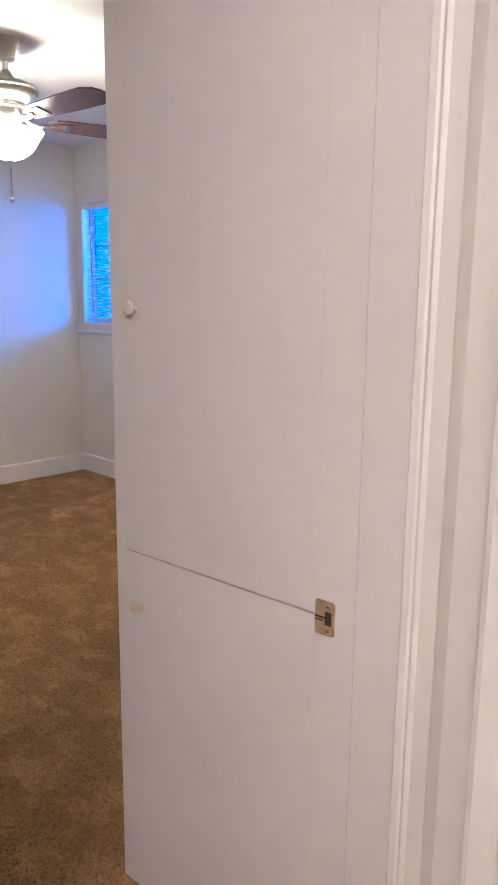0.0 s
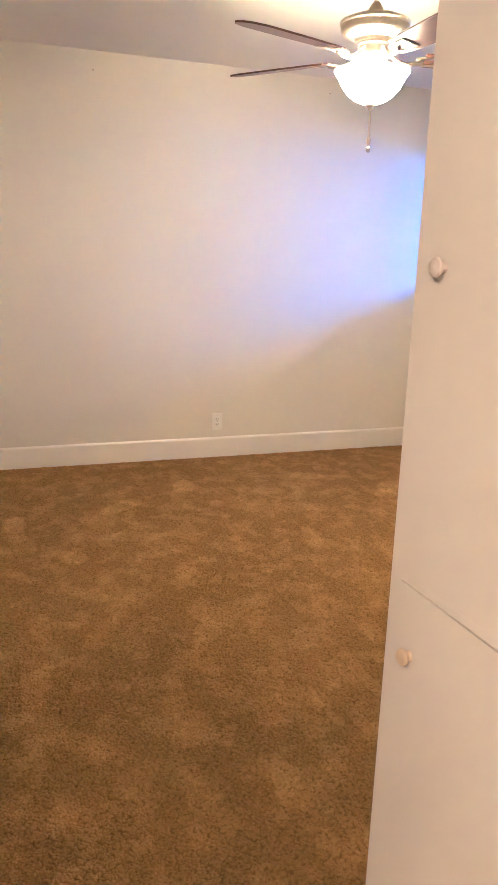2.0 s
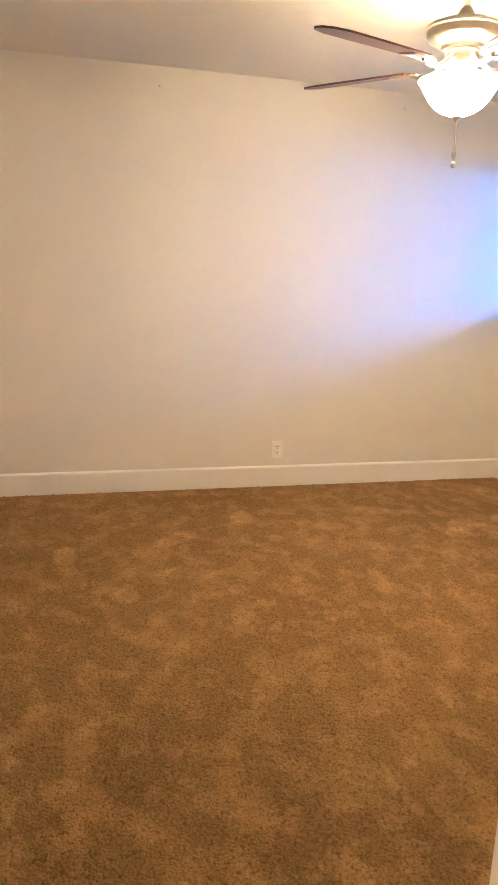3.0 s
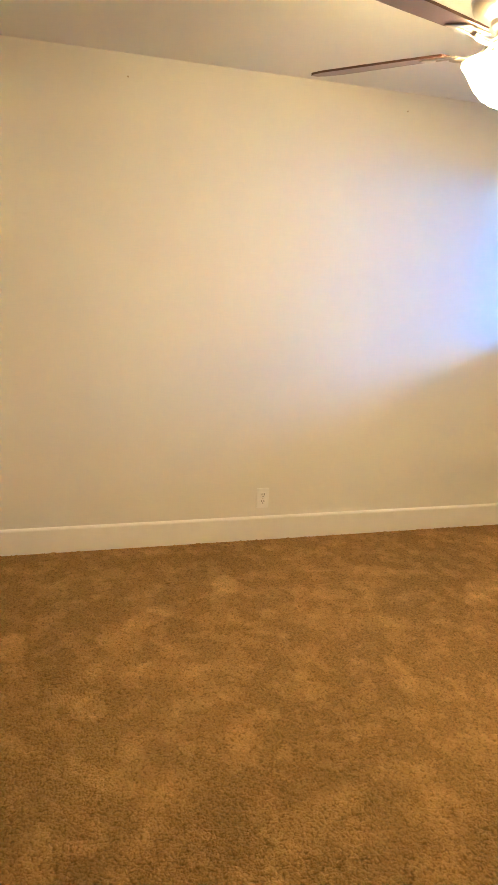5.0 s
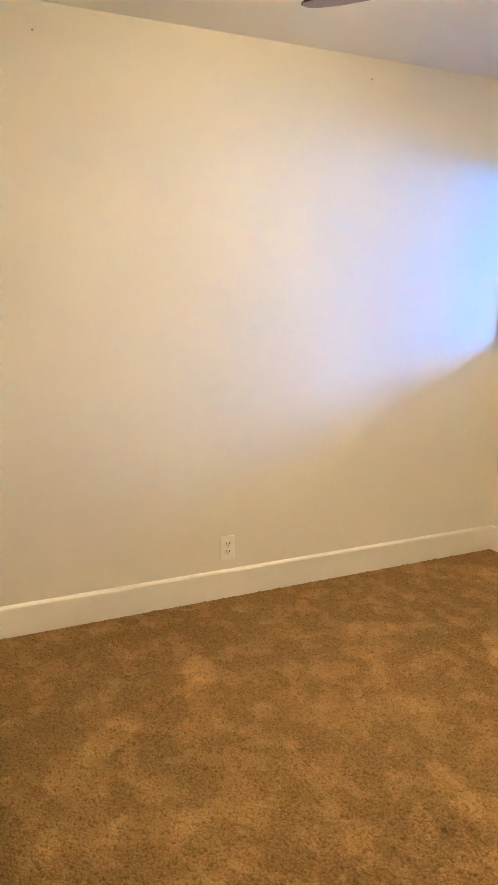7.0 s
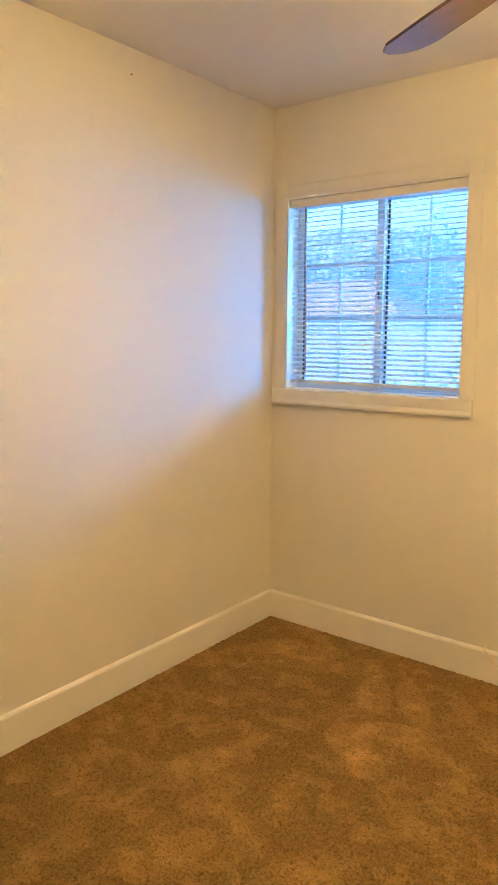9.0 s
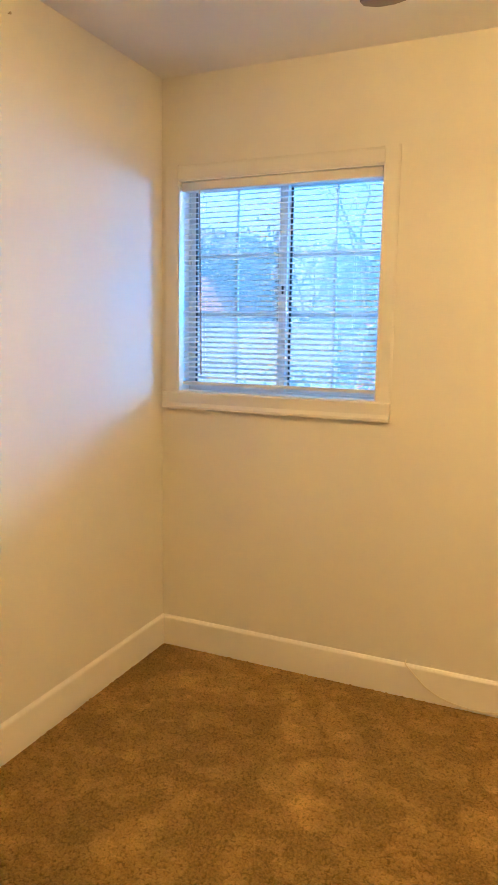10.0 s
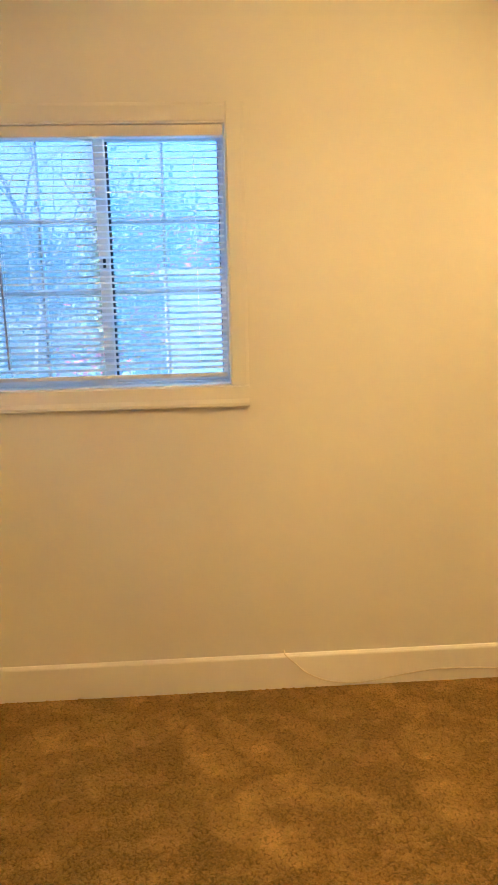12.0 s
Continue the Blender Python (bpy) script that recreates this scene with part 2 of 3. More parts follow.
# ---- building helpers ----
def link(name, bm, mat, parent=None, smooth=False):
    me = bpy.data.meshes.new(name)
    bmesh.ops.recalc_face_normals(bm, faces=bm.faces)
    bm.to_mesh(me)
    bm.free()
    me.materials.append(mat)
    if smooth:
        me.polygons.foreach_set("use_smooth", [True] * len(me.polygons))
        me.set_sharp_from_angle(angle=radians(38))
    ob = new(name, me)
    ob.parent = parent
    return ob


def part(name, bm, mat, parent, label="", smooth=False):
    ob = link(name, bm, mat, parent, smooth)
    if label:
        tagged(ob, label)
    return ob


def thing(name, at, label, category, group="", kind=""):
    e = new(name)
    e.empty_display_size = 0.1
    e.location = at
    return tagged(e, label, category, group, kind)


def box(a, b, bevel=0.0, bm=None, seg=2):
    """A box from corner a to corner b."""
    own = bmesh.new()
    bmesh.ops.create_cube(own, size=1)
    for v in own.verts:
        v.co = Vector([a[i] + (v.co[i] + 0.5) * (b[i] - a[i]) for i in range(3)])
    if bevel:
        bmesh.ops.bevel(own, geom=own.edges[:], offset=bevel, segments=seg, affect="EDGES", profile=0.5)
    if bm is None:
        return own
    me = bpy.data.meshes.new("tmp")
    own.to_mesh(me)
    own.free()
    bm.from_mesh(me)
    bpy.data.meshes.remove(me)
    return bm


def lathe(profile, n=40, axis="z", at=(0, 0, 0)):
    """A turned shape from (radius, height) pairs."""
    bm = bmesh.new()
    rings = []
    for r, h in profile:
        ring = []
        for i in range(n):
            a = 2 * math.pi * i / n
            c, s_ = r * math.cos(a), r * math.sin(a)
            co = {"z": (c, s_, h), "y": (c, h, s_), "x": (h, c, s_)}[axis]
            ring.append(bm.verts.new(Vector(co) + Vector(at)))
        rings.append(ring)
    for p, q in zip(rings, rings[1:]):
        for i in range(n):
            bm.faces.new((p[i], p[(i + 1) % n], q[(i + 1) % n], q[i]))
    if profile[0][0] > 1e-5:
        bm.faces.new(rings[0])
    if profile[-1][0] > 1e-5:
        bm.faces.new(rings[-1])
    bmesh.ops.remove_doubles(bm, verts=bm.verts[:], dist=1e-6)
    return bm


def sweep(section, a, b, up=(0, 0, 1), out=(0, 1, 0)):
    """A moulding: a closed section of (out, up) pairs drawn from a to b."""
    bm = bmesh.new()
    up, out = Vector(up), Vector(out)
    ends = [[bm.verts.new(Vector(p) + out * s_ + up * t_) for s_, t_ in section] for p in (a, b)]
    k = len(section)
    for i in range(k):
        bm.faces.new((ends[0][i], ends[0][(i + 1) % k], ends[1][(i + 1) % k], ends[1][i]))
    bm.faces.new(ends[0])
    bm.faces.new(ends[1])
    return bm


def tube(points, radius, n=8, taper=None):
    """A round tube through points."""
    bm = bmesh.new()
    rings = []
    pts = [Vector(p) for p in points]
    for i, p in enumerate(pts):
        d = (pts[min(i + 1, len(pts) - 1)] - pts[max(i - 1, 0)]).normalized()
        u = d.cross(Vector((0, 0, 1)) if abs(d.z) < 0.9 else Vector((1, 0, 0))).normalized()
        w = d.cross(u)
        r = radius if taper is None else taper[i]
        rings.append([bm.verts.new(p + (u * math.cos(2 * math.pi * k / n) + w * math.sin(2 * math.pi * k / n)) * r) for k in range(n)])
    for p, q in zip(rings, rings[1:]):
        for k in range(n):
            bm.faces.new((p[k], p[(k + 1) % n], q[(k + 1) % n], q[k]))
    bm.faces.new(rings[0])
    bm.faces.new(rings[-1])
    return bm


def smooth_path(pts, steps=8):
    """A soft curve through points (Catmull-Rom)."""
    p = [Vector(q) for q in pts]
    p = [p[0] * 2 - p[1]] + p + [p[-1] * 2 - p[-2]]
    out = []
    for i in range(1, len(p) - 2):
        for s_ in range(steps):
            t = s_ / steps
            out.append(0.5 * (2 * p[i] + (p[i + 1] - p[i - 1]) * t + (2 * p[i - 1] - 5 * p[i] + 4 * p[i + 1] - p[i + 2]) * t * t
                              + (3 * p[i] - p[i - 1] - 3 * p[i + 1] + p[i + 2]) * t ** 3))
    return out + [p[-2]]


# ---- the room's shell ----
XW, YN, H = -6.292, 3.989, 2.44      # west wall, window wall, ceiling
YS, XE = 0.10, -2.10                 # south wall, doorway wall (room side)
XH, YH = -1.93, 1.858                 # doorway wall (hall side), hall's north wall
DY0, DY1 = 0.90, 1.71                # the doorway
WX0, WX1, WZ0, WZ1 = -6.212, -5.339, 1.157, 2.032   # window opening


def structure(name, bm, mat, label, category):
    return tagged(link(name, bm, mat), label, category, kind="structure")


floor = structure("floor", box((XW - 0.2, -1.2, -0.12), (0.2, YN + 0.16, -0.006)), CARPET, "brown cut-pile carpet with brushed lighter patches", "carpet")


def carpet_pile(x0, x1, y0, y1, step):
    """The tufted top of the carpet: a fine sheet of uneven tufts."""
    nx, ny = int((x1 - x0) / step), int((y1 - y0) / step)
    gen = np.random.default_rng(4)
    h = gen.normal(0, 1, (ny, nx))
    soft = (h + np.roll(h, 1, 0) + np.roll(h, 1, 1) + np.roll(np.roll(h, 1, 0), 1, 1)) / 2
    clump = sum(np.roll(np.roll(soft, i, 0), j, 1) for i in range(3) for j in range(3)) / 4
    z = np.clip(0.0013 * h + 0.0014 * soft + 0.0004 * clump, -0.005, 0.005) - 0.001
    gx, gy = np.meshgrid(np.linspace(x0, x1, nx), np.linspace(y0, y1, ny))
    gx, gy = gx + gen.normal(0, step * 0.18, gx.shape), gy + gen.normal(0, step * 0.18, gx.shape)
    co = np.stack([gx, gy, z], -1).reshape(-1, 3)
    idx = np.arange(nx * ny).reshape(ny, nx)
    quads = np.stack([idx[:-1, :-1], idx[:-1, 1:], idx[1:, 1:], idx[1:, :-1]], -1).reshape(-1, 4)
    me = bpy.data.meshes.new("carpet_pile")
    me.vertices.add(len(co))
    me.vertices.foreach_set("co", co.ravel())
    me.loops.add(quads.size)
    me.loops.foreach_set("vertex_index", quads.ravel())
    me.polygons.add(len(quads))
    me.polygons.foreach_set("loop_start", np.arange(0, quads.size, 4))
    me.polygons.foreach_set("use_smooth", np.ones(len(quads), dtype=bool))
    me.update(calc_edges=True)
    me.validate()
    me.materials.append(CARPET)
    ob = new("carpet_pile", me)
    ob.parent = floor
    return tagged(ob, kind="stuff")


carpet_pile(XW, -1.0, YS, YN, 0.0065)
structure("ceiling", box((XW - 0.2, -1.2, H), (0.2, YN + 0.16, H + 0.15)), CEIL, "plain matt white painted ceiling", "ceiling")
structure("wall_west", box((XW - 0.15, YS - 0.15, 0), (XW, YN, H)), WALL, "long cream-white painted wall", "wall")
structure("wall_south", box((XW, YS - 0.15, 0), (XE, YS, H)), WALL, "cream-white painted wall", "wall")
bm = box((XW - 0.15, YN, 0), (WX0, YN + 0.16, H))
box((WX1, YN, 0), (0.2, YN + 0.16, H), bm=bm)
box((WX0, YN, 0), (WX1, YN + 0.16, WZ0), bm=bm)
box((WX0, YN, WZ1), (WX1, YN + 0.16, H), bm=bm)
structure("wall_north", bm, WALL, "cream-white painted wall with a window opening", "wall")
bm = box((XE, YS - 0.15, 0), (XH, DY0 - 0.02, H))
box((XE, DY0 - 0.02, 2.06), (XH, DY1 + 0.02, H), bm=bm)
box((XE + 0.083, DY1 + 0.02, 0), (XH, YH, H), bm=bm)
structure("wall_east", bm, WALL, "painted wall with the bedroom doorway", "wall")
# walls past the second doorway are unseen, added to keep the sky's light out
for name, a, b in (("wall_hall_north", (XE + 0.083, YH, 0), (-1.797, YN, H)), ("wall_hall_head", (-1.797, YH, 2.06), (-0.96, YH + 0.12, H)),
                   ("wall_hall_east", (-0.96, YH, 0), (0.05, YH + 0.12, H)), ("wall_added_back", (-1.797, YH + 0.9, 0), (0.05, YH + 1.0, H)),
                   ("wall_hall_end", (0.05, -1.2, 0), (0.2, YN, H)), ("wall_hall_south", (XH, -1.2, 0), (0.05, -1.05, H)), ("wall_hall_west", (XE, -1.2, 0), (XH, YS - 0.15, H))):
    structure(name, box(a, b), WALL, "pale painted wall of the hallway", "wall")

# baseboards: a tall flat board with an eased top
BASE = [(0, 0), (0.014, 0), (0.014, 0.124), (0.012, 0.129), (0.006, 0.135), (0, 0.137)]
structure("baseboard_west", sweep(BASE, (XW, YS, 0), (XW, YN, 0), out=(1, 0, 0)), TRIM, "tall white-painted wooden baseboard", "baseboard")
structure("baseboard_north", sweep(BASE, (XW + 0.012, YN, 0), (-2.67, YN, 0), out=(0, -1, 0)), TRIM, "tall white-painted wooden baseboard", "baseboard")
structure("baseboard_south", sweep(BASE, (XW + 0.012, YS, 0), (XE, YS, 0), out=(0, 1, 0)), TRIM, "tall white-painted wooden baseboard", "baseboard")

# doorway lining and casings
bm = box((-2.0180, DY1 - 0.0005, 0), (XH - 0.004, DY1 + 0.02, 2.06), 0.0004)
structure("door_jamb_north", bm, DOORPAINT, "white-painted wooden doorway lining", "door frame")
structure("door_jamb_south", box((XE, DY0 - 0.02, 0), (XH, DY0, 2.06)), DOORPAINT, "white-painted wooden doorway lining", "door frame")
structure("door_jamb_head", box((XE, DY0, 2.04), (XH, DY1, 2.06)), DOORPAINT, "white-painted wooden doorway head", "door frame")
CASE = [(0, 0), (0.012, 0), (0.016, 0.003), (0.016, 0.010), (0.011, 0.014), (0.011, 0.018), (0.018, 0.024), (0.028, 0.058), (0.025, 0.069), (0, 0.071)]
structure("door_casing_north", sweep(CASE, (XH, DY1 - 0.006, 0), (XH, DY1 - 0.006, 2.05), up=(0, 1, 0), out=(1, 0, 0)), TRIM, "moulded cream-white doorway casing", "door casing")
structure("door_casing_south", sweep(CASE, (XH, DY0 - 0.004, 0), (XH, DY0 - 0.004, 2.05), up=(0, -1, 0), out=(1, 0, 0)), TRIM, "moulded cream-white doorway casing", "door casing")
structure("door_casing_head", sweep(CASE, (XH, DY0 - 0.07, 2.05), (XH, DY1 + 0.07, 2.05), out=(1, 0, 0)), TRIM, "moulded cream-white doorway casing", "door casing")
structure("hall_casing", sweep(CASE, (-1.794, YH, 0), (-1.794, YH, 2.05), up=(-1, 0, 0), out=(0, -1, 0)), TRIM, "moulded casing of a second hallway doorway", "door casing")


# ---- built-in cabinet beside the doorway ----
CX0, CX1, CY = -0.606, 0.0, 0.0
cab = thing("built_in_cabinet", (-2.019, 1.71, 0), "tall white-painted built-in cabinet with two flush doors, closed", "cabinet")
cab.rotation_euler.z = radians(3.26)
DX0, DX1, SEAM = -0.577, -0.080, 0.818


part("side_panel", (box((CX0, CY + 0.022, 0), (CX0 + 0.02, 2.10, H))), DOORPAINT, cab)
part("stile", (box((CX0, CY, 0), (DX0, CY + 0.022, H), 0.0004)), DOORPAINT, cab)
part("stile", (box((DX1, CY, 0), (CX1, CY + 0.022, H), 0.0003)), DOORPAINT, cab)
part("rail", (box((DX0, CY, 0), (DX1, CY + 0.022, 0.03))), DOORPAINT, cab)
part("rail", (box((DX0, CY, 2.25), (DX1, CY + 0.022, H))), DOORPAINT, cab)
part("back_panel", (box((DX0, CY + 0.0195, 0.03), (DX1, CY + 0.03, 2.25))), DOORPAINT, cab)
up_door = part("upper_door", (box((DX0 + 0.0001, CY - 0.0003, SEAM + 0.0018), (DX1 - 0.0001, CY + 0.019, 2.2496), 0.0004)), DOORPAINT, cab)
lo_door = part("lower_door", (box((DX0 + 0.0001, CY - 0.0003, 0.0304), (DX1 - 0.0001, CY + 0.019, SEAM - 0.0018), 0.0004)), DOORPAINT, cab)
part("edge_strip", (box((DX0 + 0.001, CY - 0.0006, SEAM + 0.003), (DX1 - 0.004, CY, SEAM + 0.017), 0.0004)), DOORPAINT, cab)


def knob(x, z, door, mat, label):
    prof = [(0.0085, 0.0), (0.0085, -0.002), (0.0070, -0.005), (0.0085, -0.008), (0.0132, -0.0105), (0.0148, -0.0145), (0.0136, -0.0180), (0.0095, -0.0202), (0.0, -0.0208)]
    return part("knob", (lathe(prof, 28, "y", (x, CY - 0.0005, z))), mat, door, label, True)


KNOBPALE = material("knob_white", (0.78, 0.72, 0.68), 0.4, scale=40)
knob(-0.534, 1.325, up_door, KNOBPALE, "round white-painted wooden knob")
knob(-0.532, 0.700, lo_door, KNOB, "round worn cream wooden knob")

# brass strike plate let into the jamb
plate = thing("strike_plate", (-2.019 + (-0.057) * math.cos(radians(3.26)), 1.71 + (-0.057) * math.sin(radians(3.26)), 0.818), "small worn brass strike plate on the painted jamb", "strike plate")
plate.rotation_euler.z = radians(3.26)
bm = box((-0.0205, -0.0022, -0.031), (0.0195, 0.0, 0.031))
bmesh.ops.bevel(bm, geom=[e for e in bm.edges if abs(e.verts[0].co.y - e.verts[1].co.y) > 0.001], offset=0.006, segments=5, profile=0.5, affect="EDGES")
part("plate", bm, BRASS, plate)
part("latch_hole", box((0.000, -0.0030, -0.012), (0.0135, -0.0021, 0.012), 0.0003), DARK, plate)
part("lip", box((0.0135, -0.0040, -0.014), (0.0192, -0.0018, 0.014), 0.0009), BRASS, plate)
part("slot", box((-0.0200, -0.0028, -0.0015), (0.000, -0.0020, 0.0015), 0.0002), DARK, plate)
part("slot", box((-0.0200, -0.0028, -0.0065), (-0.004, -0.0020, -0.0045), 0.0002), DARK, plate)
for z in (0.0215, -0.0225):
    scr = part("screw", lathe([(0.0038, 0), (0.0038, -0.0012), (0.0028, -0.0018), (0, -0.0018)], 16, "y", (0.006, -0.0021, z)), NICKEL, plate, smooth=True)
    part("screw_slot", box((0.0035, -0.0043, z - 0.0005), (0.0085, -0.0038, z + 0.0005)), DARK, scr)


# ---- ceiling fan with light ----
fan = thing("ceiling_fan", FAN, "five-blade ceiling fan, brushed nickel with dark wood blades, lamp lit", "ceiling fan")
part("canopy", lathe([(0.062, 0.0), (0.064, -0.006), (0.062, -0.014), (0.052, -0.030), (0.047, -0.060), (0.044, -0.080), (0.030, -0.090), (0.012, -0.092)]), NICKEL, fan, "brushed nickel ceiling canopy", True)
part("downrod", lathe([(0.0125, -0.088), (0.0125, -0.165)], 20), NICKEL, fan, smooth=True)
part("motor_housing", lathe([(0.016, -0.125), (0.026, -0.140), (0.036, -0.158), (0.050, -0.166), (0.100, -0.178), (0.134, -0.192), (0.140, -0.198),
                             (0.140, -0.206), (0.135, -0.209), (0.136, -0.222), (0.130, -0.236), (0.105, -0.250), (0.080, -0.258), (0.075, -0.272), (0.03, -0.274)], 56), NICKEL, fan, "rounded brushed nickel motor housing", True)
part("switch_housing", lathe([(0.030, -0.270), (0.058, -0.275), (0.062, -0.285), (0.062, -0.325), (0.055, -0.335), (0.03, -0.337)], 40), NICKEL, fan, smooth=True)
BOWL_OUT = [(0.151, -0.373), (0.151, -0.377), (0.144, -0.385), (0.135, -0.399), (0.125, -0.418), (0.110, -0.442), (0.090, -0.464), (0.064, -0.482), (0.030, -0.4945), (0.011, -0.496)]
BOWL_IN = [(max(0.011, rr - 0.005), zz + 0.004) for rr, zz in reversed(BOWL_OUT[1:])] + [BOWL_OUT[0]]
part("glass_bowl", lathe(BOWL_OUT + BOWL_IN, 56), BOWL, fan, "lit frosted glass bowl shade", True)
part("lamp_stem", lathe([(0.010, -0.336), (0.010, -0.345), (0.006, -0.350), (0.006, -0.496)], 12), NICKEL, fan, smooth=True)
part("finial", lathe([(0.0, -0.492), (0.018, -0.494), (0.020, -0.499), (0.012, -0.506), (0.008, -0.514), (0.004, -0.518), (0, -0.519)], 20), NICKEL, fan, smooth=True)
chain = part("pull_chain", tube([(0.003, 0, -0.517), (0.003, 0.001, -0.56), (0.002, 0.002, -0.622)], 0.0045, 8), NICKEL, fan, "thin metal pull chain")
part("pull_knob", lathe([(0, -0.618), (0.007, -0.621), (0.0095, -0.631), (0.007, -0.643), (0.004, -0.650), (0.004, -0.656), (0.009, -0.661), (0.010, -0.671), (0.007, -0.678), (0, -0.680)], 16, at=(0.002, 0.002, 0)), NICKEL, chain, smooth=True)


def blade_mesh():
    """A flat board, widest past the middle, with clipped corners."""
    out = [(0.205, 0.052), (0.26, 0.058), (0.45, 0.068), (0.61, 0.071), (0.662, 0.050), (0.682, 0.022)]
    outline = out + [(x, -y) for x, y in reversed(out)]
    b = bmesh.new()
    top = [b.verts.new((x, y, 0.0035)) for x, y in outline]
    bot = [b.verts.new((x, y, -0.0035)) for x, y in outline]
    k = len(outline)
    b.faces.new(top)
    b.faces.new(bot)
    for i in range(k):
        b.faces.new((top[i], top[(i + 1) % k], bot[(i + 1) % k], bot[i]))
    bmesh.ops.bevel(b, geom=[e for e in b.edges if abs(e.verts[0].co.z - e.verts[1].co.z) < 1e-4], offset=0.0012, segments=2, profile=0.5, affect="EDGES")
    return b


def iron_mesh():
    """The blade's bracket: an arm that forks into a ring-shaped plate."""
    b = tube(smooth_path([(0.055, 0, 0.030), (0.11, 0, -0.012), (0.165, 0, -0.016), (0.20, 0, -0.008)], 5), 0.009, 10)
    box((0.17, -0.034, -0.009), (0.19, 0.034, -0.004), 0.002, b)
    for y in (-0.03, 0.03):
        box((0.18, y - 0.008, -0.009), (0.27, y + 0.008, -0.004), 0.002, b)
    box((0.255, -0.038, -0.009), (0.285, 0.038, -0.004), 0.002, b)
    return b


b_me = i_me = None
for k in range(5):
    ang = radians(-69 + 72 * k)
    m = Matrix.Translation((0, 0, -0.325)) @ Matrix.Rotation(ang, 4, "Z") @ Matrix.Rotation(radians(-11), 4, "X")
    if b_me is None:
        bl = part("blade", blade_mesh(), BLADE, fan, "dark stained wooden fan blade")
        ir = part("blade_iron", iron_mesh(), NICKEL, fan, "curved nickel blade bracket", True)
        b_me, i_me = bl.data, ir.data
    else:
        bl, ir = new("blade", b_me), new("blade_iron", i_me)
        bl.parent = ir.parent = fan
        tagged(bl, "dark stained wooden fan blade")
        tagged(ir, "curved nickel blade bracket")
    bl.matrix_local = m
    ir.matrix_local = m


# ---- wall outlet ----
outlet = thing("wall_outlet", (XW, 2.364, 0.243), "white duplex wall outlet on the cream wall", "outlet")
part("cover_plate", box((0, -0.035, -0.057), (0.008, 0.035, 0.057), 0.002), PLASTIC, outlet)
for z in (0.0195, -0.0195):
    rec = part("receptacle", box((0.006, -0.0165, z - 0.0145), (0.0105, 0.0165, z + 0.0145), 0.0018), PLASTIC, outlet)
    for y in (-0.0065, 0.0065):
        part("slot", box((0.0098, y - 0.0018, z - 0.002), (0.0108, y + 0.0018, z + 0.009)), SLOT, rec)
    part("ground_hole", lathe([(0.0030, 0.0098), (0.0030, 0.0108)], 12, "x", (0, 0, z - 0.008)), SLOT, rec)
part("screw", lathe([(0.003, 0.007), (0.003, 0.0087), (0, 0.0091)], 12, "x"), NICKEL, outlet)


# ---- two old nails high on the wall ----
for y, z in ((1.588, 2.336), (3.071, 2.346)):
    nail = thing("wall_nail", (XW, y, z), "small painted-over nail in the cream wall", "nail", "nails in the wall")
    part("shank", lathe([(0.0016, -0.004), (0.0016, 0.009)], 8, "x"), NAIL, nail)
    part("nail_head", lathe([(0.0, 0.008), (0.0045, 0.0085), (0.0045, 0.0105), (0.0, 0.0112)], 12, "x"), NAIL, nail)


# ---- window with frame, casing and blind ----
win = thing("window_1", (WX0, YN, WZ0), "white sliding window with divided panes and casing", "window", kind="structure")


def in_win(bm):
    bmesh.ops.translate(bm, verts=bm.verts[:], vec=(-WX0, -YN, -WZ0))
    return bm


FLAT = [(0, 0), (0.003, 0), (0.005, 0.004), (0.004, 0.050), (0.0015, 0.059), (0, 0.060)]
part("casing_left", in_win(sweep([(o, u * 1.15) for o, u in FLAT], (WX0, YN, WZ0), (WX0, YN, WZ1 + 0.062), up=(-1, 0, 0), out=(0, -1, 0))), WALL, win)
part("casing_right", in_win(sweep(FLAT, (WX1, YN, WZ0), (WX1, YN, WZ1 + 0.062), up=(1, 0, 0), out=(0, -1, 0))), WALL, win)
part("casing_head", in_win(sweep([(o * 0.96, u) for o, u in FLAT], (WX0, YN, WZ1), (WX1, YN, WZ1), out=(0, -1, 0))), WALL, win)
SILL = [(0, 0.0), (0.014, 0.0), (0.018, -0.004), (0.020, -0.046), (0.024, -0.054), (0.027, -0.060), (0.027, -0.069), (0.023, -0.073), (0, -0.073)]
part("window_sill", in_win(sweep(SILL, (WX0 - 0.067, YN, WZ0), (WX1 + 0.060, YN, WZ0), out=(0, -1, 0))), WALL, win, "moulded white window sill and apron")
GY = YN + 0.085
part("reveal_left", in_win(box((WX0, YN + 0.0005, WZ0), (WX0 + 0.004, GY, WZ1))), TRIM, win)
part("reveal_right", in_win(box((WX1 - 0.004, YN + 0.0005, WZ0), (WX1, GY, WZ1))), TRIM, win)
part("reveal_head", in_win(box((WX0 + 0.004, YN + 0.0005, WZ1 - 0.004), (WX1 - 0.004, GY, WZ1))), TRIM, win)
part("stool", in_win(box((WX0 + 0.004, YN + 0.0005, WZ0 - 0.0005), (WX1 - 0.004, GY, WZ0 + 0.004))), TRIM, win)
XM = (WX0 + WX1) / 2


